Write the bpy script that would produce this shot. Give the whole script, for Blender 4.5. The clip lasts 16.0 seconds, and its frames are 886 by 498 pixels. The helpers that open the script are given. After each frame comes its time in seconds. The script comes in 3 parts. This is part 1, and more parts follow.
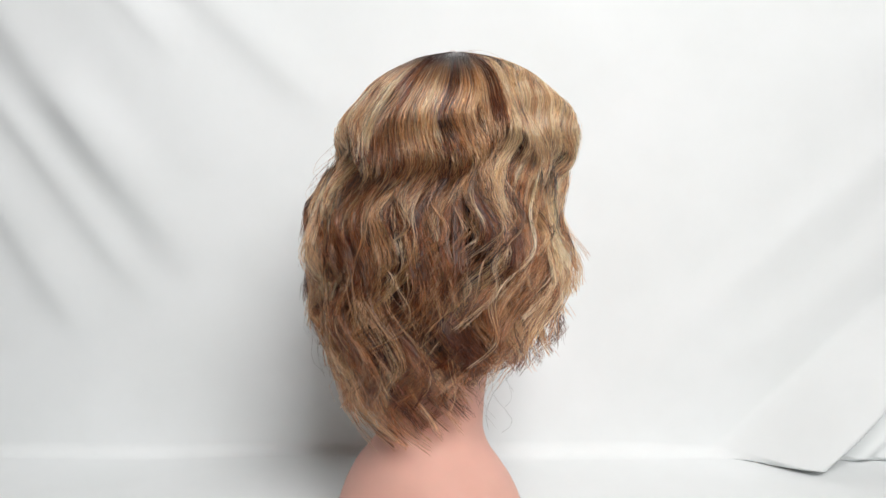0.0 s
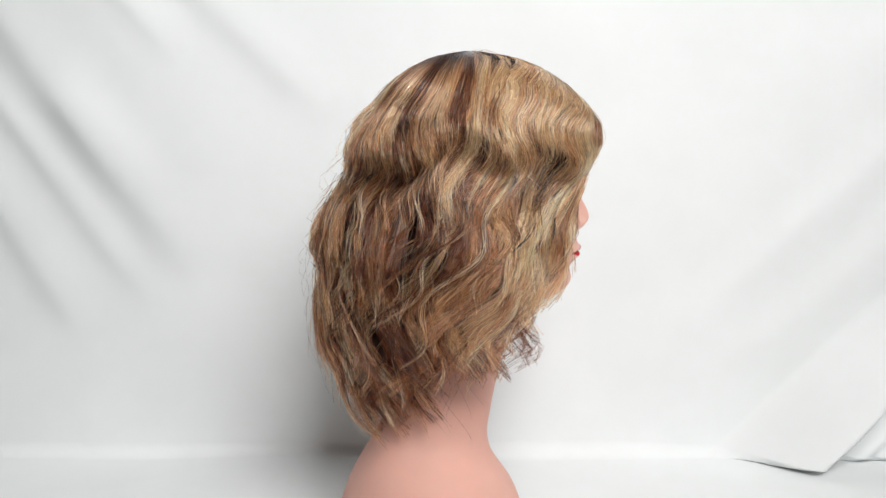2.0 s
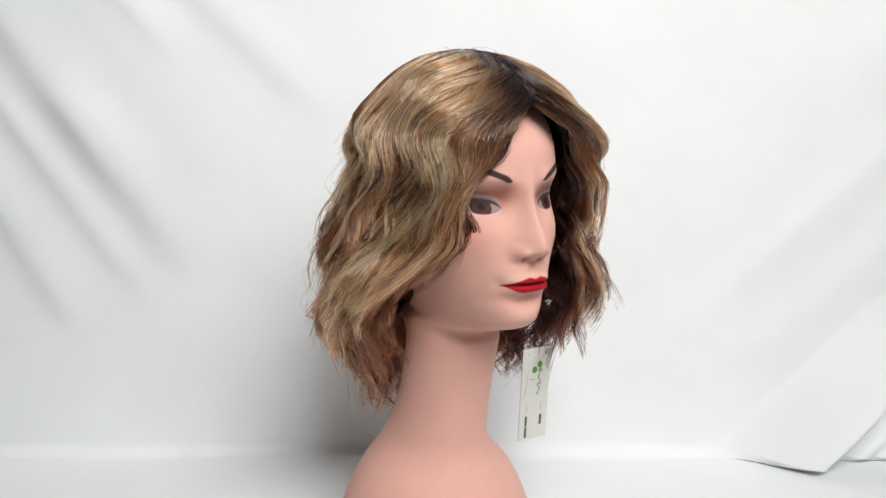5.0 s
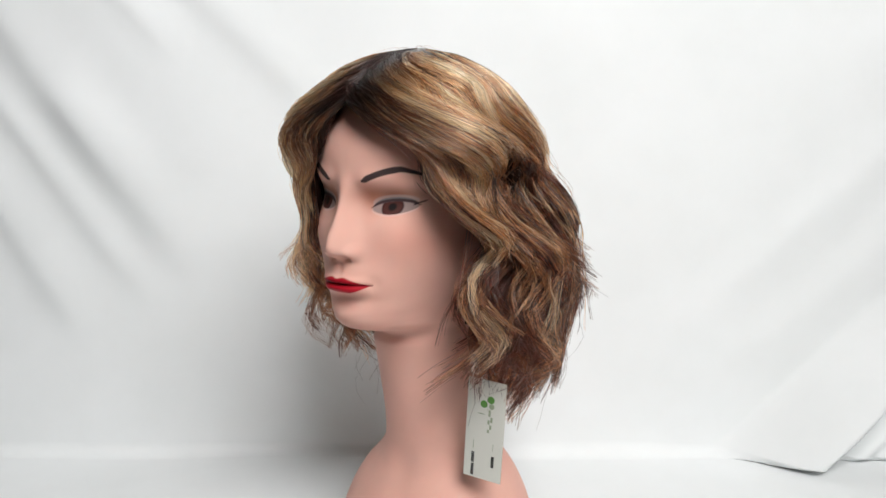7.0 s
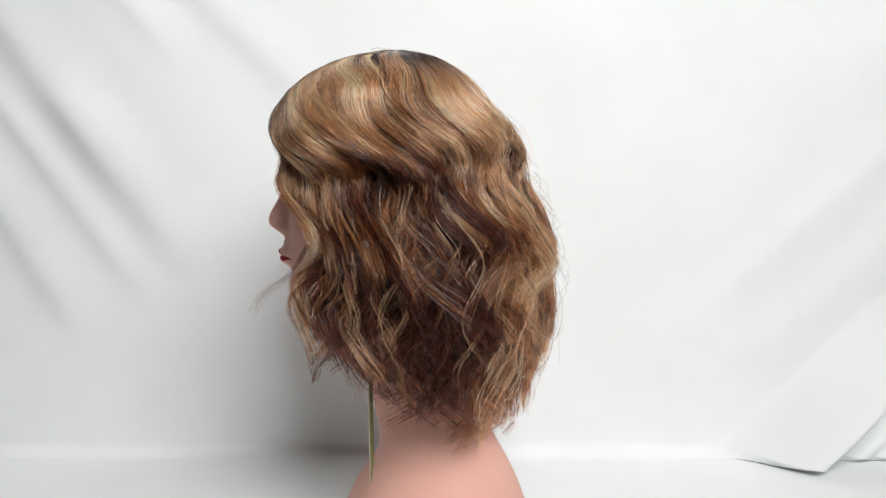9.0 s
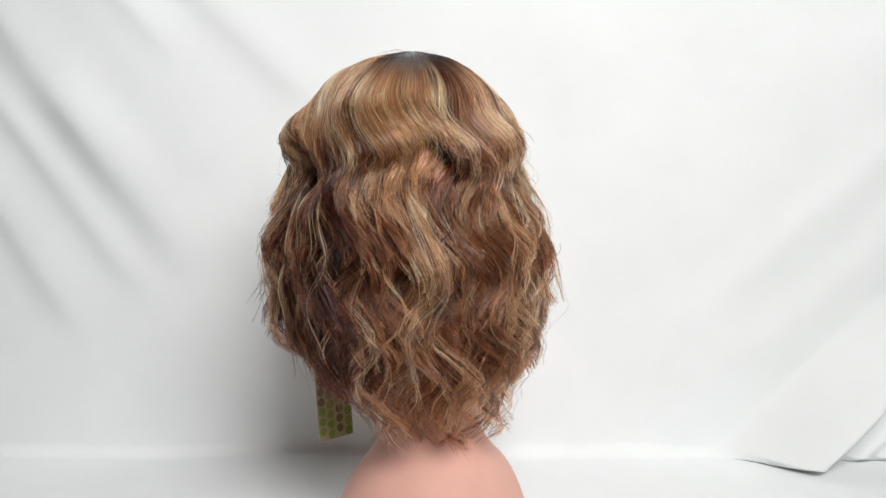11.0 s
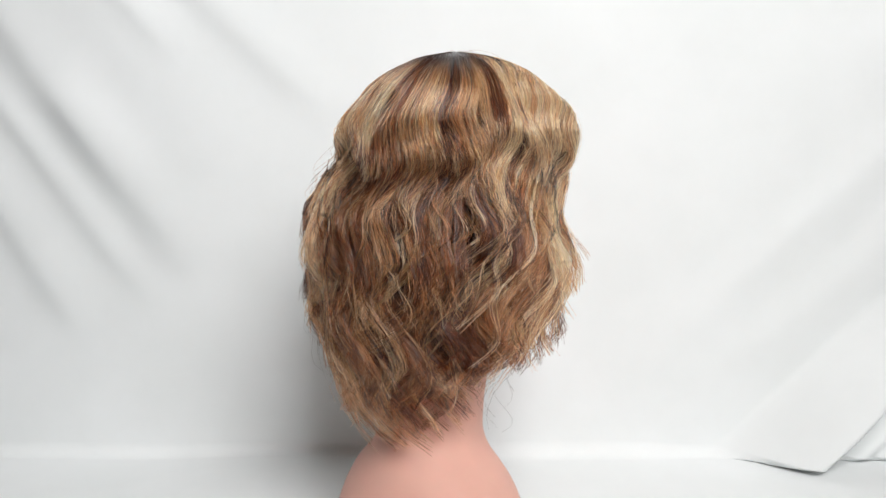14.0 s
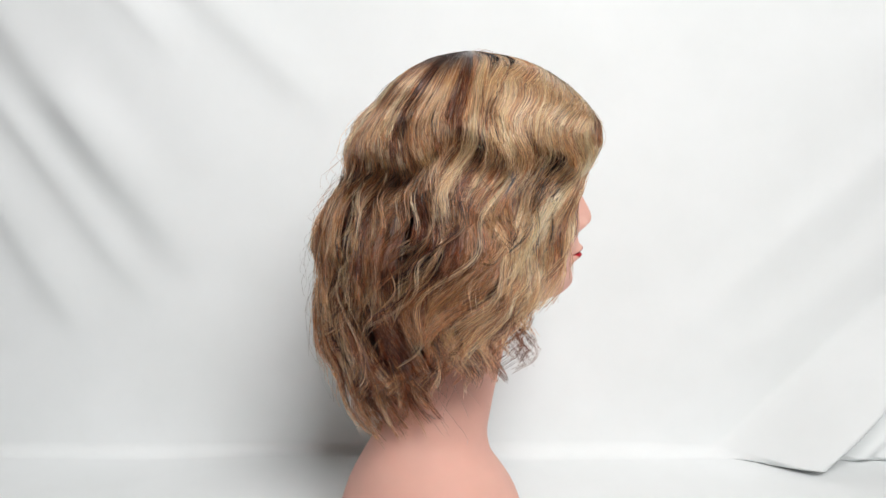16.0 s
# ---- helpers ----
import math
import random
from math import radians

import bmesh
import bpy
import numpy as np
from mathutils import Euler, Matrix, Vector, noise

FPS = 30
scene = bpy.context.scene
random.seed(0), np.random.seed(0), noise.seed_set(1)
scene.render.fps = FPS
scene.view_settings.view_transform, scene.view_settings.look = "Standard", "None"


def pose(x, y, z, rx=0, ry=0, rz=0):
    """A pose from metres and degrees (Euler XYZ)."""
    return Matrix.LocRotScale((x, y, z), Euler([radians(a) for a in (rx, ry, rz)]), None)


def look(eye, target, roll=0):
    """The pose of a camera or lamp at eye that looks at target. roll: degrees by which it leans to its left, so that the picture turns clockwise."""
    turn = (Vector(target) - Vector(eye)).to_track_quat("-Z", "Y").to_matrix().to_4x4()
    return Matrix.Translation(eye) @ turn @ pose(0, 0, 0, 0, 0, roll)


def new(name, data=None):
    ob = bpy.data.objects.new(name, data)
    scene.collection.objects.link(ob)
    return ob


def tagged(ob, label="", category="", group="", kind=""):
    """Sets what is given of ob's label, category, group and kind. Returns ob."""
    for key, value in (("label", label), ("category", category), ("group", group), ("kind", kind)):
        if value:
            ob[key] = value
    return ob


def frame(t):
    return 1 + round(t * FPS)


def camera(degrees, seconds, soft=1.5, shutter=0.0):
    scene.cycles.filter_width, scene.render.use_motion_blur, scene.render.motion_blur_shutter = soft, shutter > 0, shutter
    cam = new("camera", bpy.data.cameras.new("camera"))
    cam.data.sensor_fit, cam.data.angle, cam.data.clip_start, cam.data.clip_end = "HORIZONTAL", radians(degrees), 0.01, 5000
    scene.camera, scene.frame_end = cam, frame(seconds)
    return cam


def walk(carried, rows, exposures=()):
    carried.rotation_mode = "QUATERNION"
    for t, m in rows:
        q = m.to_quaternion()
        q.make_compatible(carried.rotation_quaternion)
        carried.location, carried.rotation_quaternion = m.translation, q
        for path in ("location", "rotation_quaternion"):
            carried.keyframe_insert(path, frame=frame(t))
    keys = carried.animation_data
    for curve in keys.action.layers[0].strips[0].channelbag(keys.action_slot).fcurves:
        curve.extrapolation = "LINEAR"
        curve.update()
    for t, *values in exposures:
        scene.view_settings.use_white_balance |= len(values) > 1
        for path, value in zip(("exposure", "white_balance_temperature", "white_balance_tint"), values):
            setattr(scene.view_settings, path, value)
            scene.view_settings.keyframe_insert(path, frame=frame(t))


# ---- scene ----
# ---- camera ----
cam = camera(55.2, 16.0)
EYE = Vector((0.0, -0.8, 0.491))
PITCH, HEADING, ROLL = radians(-10.62), radians(0.57), 0.3
AIM = EYE + Vector((math.sin(HEADING) * math.cos(PITCH), math.cos(HEADING) * math.cos(PITCH), math.sin(PITCH)))
STAND = look(EYE, AIM, ROLL)
walk(cam, [(0.0, STAND), (16.0, STAND)])

# turn of the mannequin on its vertical axis: seconds, degrees
TURN = [(0.0, 135.5), (0.5, 126.4), (1.0, 120.0), (1.5, 112.4), (2.0, 104.3), (2.5, 96.1), (3.0, 87.3), (3.5, 75.2),
        (4.0, 62.6), (4.2, 56.9), (5.25, 24.0), (6.3, -10.3), (6.5, -16.6), (7.0, -33.5), (7.5, -48.4), (8.0, -63.6),
        (8.5, -78.2), (9.0, -94.4), (9.5, -110.8), (9.7, -116.2), (10.4, -135.4), (11.1, -154.0), (11.8, -171.6), (12.0, -176.4),
        (12.5, -189.3), (13.0, -201.3), (13.5, -212.9), (14.0, -223.9), (14.5, -234.0), (15.0, -241.8), (15.5, -250.3), (16.0, -257.8)]

# ---- light ----
scene.view_settings.exposure = 0.0
world = bpy.data.worlds.new("sky")
scene.world = world
world.use_nodes = True
wn = world.node_tree
sky = wn.nodes.new("ShaderNodeTexSky")
sky.sky_type = "NISHITA"
sky.sun_disc = False
sky.sun_elevation = radians(40)
sky.sun_rotation = radians(200)
wn.links.new(sky.outputs[0], wn.nodes["Background"].inputs[0])
wn.nodes["Background"].inputs[1].default_value = 0.1

# room: x, y and z limits, and the window opening in the east wall (y0, y1, z0, z1)
RX0, RX1, RY0, RY1, RZ = -2.1, 0.86, -2.6, 0.42, 2.95
WIN = (-2.5, -0.75, 1.38, 2.78)


def window_light():
    d = bpy.data.lights.new("window_light", "AREA")
    d.shape = "RECTANGLE"
    d.size, d.size_y = 1.65, 1.3
    d.energy = 29
    d.spread = radians(88)
    d.color = (0.995, 0.985, 0.975)
    ob = new("window_light", d)
    c = ((RX1 - 0.02), (WIN[0] + WIN[1]) / 2, (WIN[2] + WIN[3]) / 2)
    ob.matrix_world = look(c, (0.58, 0.25, 0.68))    # skylight falls in from above


window_light()


# ---- materials ----
def material(name):
    m = bpy.data.materials.new(name)
    m.use_nodes = True
    nt = m.node_tree
    b = nt.nodes["Principled BSDF"]
    return m, nt, b


def add(nt, kind, **values):
    n = nt.nodes.new(kind)
    for k, v in values.items():
        n.inputs[k].default_value = v
    return n


def ramp(nt, source, stops):
    r = nt.nodes.new("ShaderNodeValToRGB")
    e = r.color_ramp.elements
    while len(e) < len(stops):
        e.new(0.5)
    for el, (p, c) in zip(e, stops):
        el.position, el.color = p, (*c, 1)
    nt.links.new(source, r.inputs[0])
    return r.outputs[0]


def bump(nt, b, source, strength, distance):
    n = add(nt, "ShaderNodeBump", Strength=strength, Distance=distance)
    nt.links.new(source, n.inputs["Height"])
    nt.links.new(n.outputs[0], b.inputs["Normal"])


def coords(nt):
    return nt.nodes.new("ShaderNodeTexCoord").outputs["Object"]


def noise_tex(nt, scale, detail=4.0, rough=0.55):
    n = add(nt, "ShaderNodeTexNoise", Scale=scale, Detail=detail, Roughness=rough)
    nt.links.new(coords(nt), n.inputs["Vector"])
    return n.outputs[0]


def cloth_material():
    m, nt, b = material("white_cotton")
    col = ramp(nt, noise_tex(nt, 6.0), [(0.3, (0.80, 0.822, 0.822)), (0.7, (0.85, 0.87, 0.875))])
    nt.links.new(col, b.inputs["Base Color"])
    b.inputs["Roughness"].default_value = 0.9
    b.inputs["Specular IOR Level"].default_value = 0.2
    b.inputs["Sheen Weight"].default_value = 0.15
    mix = add(nt, "ShaderNodeMath")
    mix.operation = "MULTIPLY_ADD"
    nt.links.new(noise_tex(nt, 900.0, 2.0), mix.inputs[0])
    mix.inputs[1].default_value = 0.15
    nt.links.new(noise_tex(nt, 14.0, 3.0), mix.inputs[2])
    bump(nt, b, mix.outputs[0], 0.25, 0.004)
    return m


def paint_material(name, c, rough=0.6):
    m, nt, b = material(name)
    lo, hi = [x * 0.95 for x in c], [min(1, x * 1.03) for x in c]
    nt.links.new(ramp(nt, noise_tex(nt, 5.0), [(0.3, lo), (0.7, hi)]), b.inputs["Base Color"])
    b.inputs["Roughness"].default_value = rough
    bump(nt, b, noise_tex(nt, 260.0), 0.1, 0.002)
    return m


def attribute_material(name, attr, rough, spec, grain):
    m, nt, b = material(name)
    a = nt.nodes.new("ShaderNodeAttribute")
    a.attribute_name = attr
    mul = nt.nodes.new("ShaderNodeMix")
    mul.data_type, mul.blend_type = "RGBA", "MULTIPLY"
    mul.inputs[0].default_value = 1.0
    nt.links.new(a.outputs["Color"], mul.inputs[6])
    nt.links.new(ramp(nt, noise_tex(nt, grain, 5.0), [(0.25, (0.93, 0.93, 0.93)), (0.75, (1.0, 1.0, 1.0))]), mul.inputs[7])
    nt.links.new(mul.outputs[2], b.inputs["Base Color"])
    b.inputs["Roughness"].default_value = rough
    b.inputs["Specular IOR Level"].default_value = spec
    return m, nt, b


def skin_material():
    m, nt, b = attribute_material("painted_plastic", "paint", 0.55, 0.10, 30.0)
    b.inputs["Subsurface Weight"].default_value = 0.12
    b.inputs["Subsurface Radius"].default_value = (0.008, 0.003, 0.002)
    b.inputs["Subsurface Scale"].default_value = 0.5
    bump(nt, b, noise_tex(nt, 700.0, 2.0), 0.05, 0.0005)
    return m


def hair_material():
    m, nt, b = material("wig_fibre")
    a = nt.nodes.new("ShaderNodeAttribute")
    a.attribute_name = "dye"
    geo = nt.nodes.new("ShaderNodeNewGeometry")
    vary = ramp(nt, geo.outputs["Random Per Island"], [(0.0, (0.84, 0.83, 0.82)), (0.55, (1.0, 1.0, 1.0)), (1.0, (1.15, 1.14, 1.12))])
    mul = nt.nodes.new("ShaderNodeMix")
    mul.data_type, mul.blend_type = "RGBA", "MULTIPLY"
    mul.inputs[0].default_value = 1.0
    nt.links.new(a.outputs["Color"], mul.inputs[6])
    nt.links.new(vary, mul.inputs[7])
    nt.nodes.remove(b)
    h = nt.nodes.new("ShaderNodeBsdfHairPrincipled")
    h.model, h.parametrization = "CHIANG", "COLOR"
    nt.links.new(mul.outputs[2], h.inputs["Color"])
    h.inputs["Roughness"].default_value = 0.21
    h.inputs["Radial Roughness"].default_value = 0.45
    h.inputs["IOR"].default_value = 1.46
    nt.links.new(h.outputs[0], nt.nodes["Material Output"].inputs["Surface"])
    return m


def cap_material():
    m, nt, b = attribute_material("wig_cap", "dye", 0.8, 0.08, 400.0)
    return m


CLOTH = cloth_material()
CAP = cap_material()
SKIN = skin_material()
HAIR = hair_material()
PLASTER = paint_material("wall_paint", (0.36, 0.345, 0.325), 0.8)
BOARDS = paint_material("floor_paint", (0.20, 0.17, 0.14), 0.6)
FRAME_PAINT = paint_material("window_paint", (0.82, 0.82, 0.8), 0.4)
CARD = paint_material("tag_card", (0.66, 0.66, 0.60), 0.55)


CARD_BACK = paint_material("tag_back", (0.30, 0.245, 0.135), 0.5)
LEAF_INK = paint_material("leaf_green_ink", (0.15, 0.20, 0.025), 0.5)
OLIVE_INK = paint_material("olive_ink", (0.125, 0.10, 0.03), 0.5)
INK = paint_material("black_ink", (0.03, 0.03, 0.03), 0.6)
GREEN_INK = paint_material("green_ink", (0.10, 0.26, 0.05), 0.6)
GREY_INK = paint_material("grey_green_ink", (0.30, 0.35, 0.24), 0.6)
THREAD = paint_material("thread", (0.05, 0.045, 0.04), 0.6)


# ---- building helpers ----
def part(name, bm, mat, parent=None, label=""):
    me = bpy.data.meshes.new(name)
    bm.to_mesh(me)
    bm.free()
    me.materials.append(mat)
    ob = new(name, me)
    ob.parent = parent
    return tagged(ob, label)


def box_bm(x0, x1, y0, y1, z0, z1, bevel=0.0):
    bm = bmesh.new()
    bmesh.ops.create_cube(bm, size=1.0)
    for v in bm.verts:
        v.co = Vector((x0 + (v.co.x + 0.5) * (x1 - x0), y0 + (v.co.y + 0.5) * (y1 - y0), z0 + (v.co.z + 0.5) * (z1 - z0)))
    if bevel:
        bmesh.ops.bevel(bm, geom=bm.edges[:], offset=bevel, segments=2, affect="EDGES")
    return bm


def grid_mesh(name, pts, mat, closed=False, colors=None, attr="paint"):
    """A smooth mesh from rows x columns of places; closed joins the last column to the first."""
    n, m = pts.shape[:2]
    i, j = np.meshgrid(np.arange(n - 1), np.arange(m if closed else m - 1), indexing="ij")
    k = (j + 1) % m
    quads = np.stack([i * m + j, i * m + k, (i + 1) * m + k, (i + 1) * m + j], -1).reshape(-1, 4)
    return raw_mesh(name, pts.reshape(-1, 3), quads, mat, None if colors is None else colors.reshape(-1, 3), attr)


def raw_mesh(name, verts, quads, mat, colors=None, attr="paint"):
    me = bpy.data.meshes.new(name)
    me.vertices.add(len(verts))
    me.vertices.foreach_set("co", np.asarray(verts, np.float32).ravel())
    me.loops.add(quads.size)
    me.loops.foreach_set("vertex_index", quads.astype(np.int32).ravel())
    me.polygons.add(len(quads))
    me.polygons.foreach_set("loop_start", np.arange(0, quads.size, 4, dtype=np.int32))
    me.polygons.foreach_set("use_smooth", np.ones(len(quads), bool))
    if colors is not None:
        a = me.color_attributes.new(attr, "FLOAT_COLOR", "POINT")
        a.data.foreach_set("color", np.c_[colors, np.ones(len(colors))].astype(np.float32).ravel())
    me.update(calc_edges=True)
    me.validate()
    me.materials.append(mat)
    return me


# ---- room ----
def room():
    t = 0.12
    fl = part("floor", box_bm(RX0 - t, RX1 + t, RY0 - t, RY1 + t, -0.1, 0.0), BOARDS)
    tagged(fl, "brown painted floor under the white cloth", "floor", kind="structure")
    ce = part("ceiling", box_bm(RX0 - t, RX1 + t, RY0 - t, RY1 + t, RZ, RZ + 0.1), PLASTER)
    tagged(ce, "plain grey ceiling", "ceiling", kind="structure")
    for name, b in (("wall_north", (RX0 - t, RX1 + t, RY1, RY1 + t)), ("wall_south", (RX0 - t, RX1 + t, RY0 - t, RY0)),
                    ("wall_west", (RX0 - t, RX0, RY0, RY1))):
        tagged(part(name, box_bm(*b, 0.0, RZ), PLASTER), "plain grey plaster wall", "wall", kind="structure")
    y0, y1, z0, z1 = WIN
    bm = bmesh.new()
    for a in ((RY0, y0, 0.0, RZ), (y1, RY1, 0.0, RZ), (y0, y1, 0.0, z0), (y0, y1, z1, RZ)):
        p = box_bm(RX1, RX1 + t, *a)
        me = bpy.data.meshes.new("wall_piece")
        p.to_mesh(me)
        p.free()
        bm.from_mesh(me)
        bpy.data.meshes.remove(me)
    tagged(part("wall_east", bm, PLASTER), "plain grey plaster wall with a window opening", "wall", kind="structure")
    w = tagged(new("window_1"), "white painted window frame in the wall", "window", kind="structure")
    for name, a in (("sill", (y0, y1, z0, z0 + 0.03)), ("window_frame", (y0, y1, z1 - 0.03, z1)),
                    ("window_frame", (y0, y0 + 0.03, z0 + 0.03, z1 - 0.03)), ("window_frame", (y1 - 0.03, y1, z0 + 0.03, z1 - 0.03))):
        part(name, box_bm(RX1 + 0.06, RX1 + 0.1, *a, 0.004), FRAME_PAINT, w)


room()

# ---- backdrop cloth ----
BACK = 0.277            # where the cloth hangs


def smoothstep(a, b, x):
    t = np.clip((x - a) / (b - a), 0, 1)
    return t * t * (3 - 2 * t)


# soft folds on the hanging part: start x, z; end x, z; half width; height towards the room; sharpness on the far side
FOLDS = []


def backdrop():
    nu = 440
    xs = np.linspace(-1.25, 0.83, nu)
    flat, up = 1.0, 1.25
    s = np.concatenate([np.linspace(0, flat - 0.24, 60), np.linspace(flat - 0.235, flat - 0.04, 60), np.linspace(flat - 0.038, flat + 0.08, 70), np.linspace(flat + 0.085, flat + 0.75, 170), np.linspace(flat + 0.76, flat + up, 80)])
    S, X = np.meshgrid(s, xs, indexing="ij")
    R = 0.020 - 0.008 * smoothstep(0.22, 0.42, X)      # the bend between floor and hanging part
    arc = R * math.pi / 2
    a0 = flat - R
    ang = np.clip((S - a0) / R, 0, math.pi / 2)
    rise = np.clip(S - a0 - arc, 0, None)
    Y = BACK - flat + np.minimum(S, a0) + R * np.sin(ang)
    Z = 0.006 + R * (1 - np.cos(ang)) + rise
    hang = ang / (math.pi / 2)
    d = np.zeros_like(S)
    for x0, z0, x1, z1, w, h, sharp in FOLDS:
        L = math.hypot(x1 - x0, z1 - z0)
        ux, uz = (x1 - x0) / L, (z1 - z0) / L
        along = ((X - x0) * ux + (Z - z0) * uz) / L
        off = ((X - x0) * -uz + (Z - z0) * ux)
        ww = np.where(off > 0, w, w * sharp) * (1 + 0.5 * along)
        ends = smoothstep(-0.35, 0.15, along) * (1 - smoothstep(0.75, 1.3, along))
        d += 0.65 * h * ends * np.exp(-(off / ww) ** 2)
    g = np.random.default_rng(5)
    for k in range(7):
        p, q, f = g.uniform(0, 6.28), g.uniform(0, 6.28), g.uniform(2.5, 7)
        d += 0.0022 * np.sin(f * X + 0.8 * f * (k % 3 - 1) * Z + p) * np.sin(0.7 * f * Z + q)
    # the lower right corner is drawn forward over the floor: a lap with a lifted hem, and a second layer behind its edge
    lap = X - 0.95 * Z
    d_lap = 0.082 * smoothstep(0.36, 0.478, lap) * (1 - smoothstep(0.480, 0.491, lap)) * (1 - smoothstep(0.05, 0.30, Z))
    d -= 0.020 * smoothstep(0.488, 0.50, lap) * (1 - smoothstep(0.53, 0.60, lap)) * (1 - smoothstep(0.12, 0.26, Z))
    d += 0.030 * smoothstep(0.495, 0.515, lap) * (1 - smoothstep(0.535, 0.57, lap)) * (1 - smoothstep(0.03, 0.16, Z))
    d_lap += 0.045 * smoothstep(0.50, 0.56, lap) * (1 - smoothstep(0.03, 0.12, Z))
    Y = Y - d * hang - d_lap * hang ** 0.6
    lump = np.zeros_like(S)
    for k in range(9):
        p, f, e = g.uniform(0, 6.28), g.uniform(4, 16), g.uniform(-8, 8)
        lump += 0.0016 * np.sin(f * X + e * Y + p)
    Z = Z + np.clip(lump + 0.002, 0, None) * (1 - hang)
    me = grid_mesh("backdrop_cloth", np.stack([X, Y, Z], -1), CLOTH)
    ob = new("backdrop_cloth", me)
    tagged(ob, "creased white cotton cloth hung as backdrop over the floor", "backdrop cloth")
    return ob


FOLDS += [
    # left folds fall from the upper left and bend towards the middle
    (-0.62, 0.72, -0.425, 0.42, 0.036, 0.016, 0.6), (-0.445, 0.46, -0.32, 0.29, 0.040, 0.017, 0.6), (-0.50, 0.70, -0.24, 0.36, 0.060, 0.011, 0.9),
    (-0.54, 0.47, -0.385, 0.25, 0.020, 0.008, 0.7), (-0.60, 0.43, -0.47, 0.20, 0.028, 0.011, 0.6),
    (-0.45, 0.68, -0.33, 0.55, 0.022, 0.007, 0.6), (-0.36, 0.68, -0.15, 0.48, 0.030, 0.008, 0.6),
    # right folds fall from the upper right
    (0.66, 0.50, 0.28, 0.13, 0.035, 0.012, 0.7), (0.72, 0.42, 0.36, 0.09, 0.03, 0.010, 0.8), (0.62, 0.60, 0.30, 0.24, 0.05, 0.007, 1.0),
]
backdrop()


# ---- mannequin ----
CX = 0.003             # the face's middle


def curve_of(table, z):
    t = np.array(sorted(table))
    x, y = t[:, 0], t[:, 1]
    m = np.gradient(y, x)
    i = np.clip(np.searchsorted(x, z) - 1, 0, len(x) - 2)
    h = x[i + 1] - x[i]
    u = np.clip((z - x[i]) / h, 0, 1)
    return ((1 + 2 * u) * (1 - u) ** 2 * y[i] + u * (1 - u) ** 2 * h * m[i] + u * u * (3 - 2 * u) * y[i + 1] + u * u * (u - 1) * h * m[i + 1])


def gauss(x, w):
    return np.exp(-(x / w) ** 2)


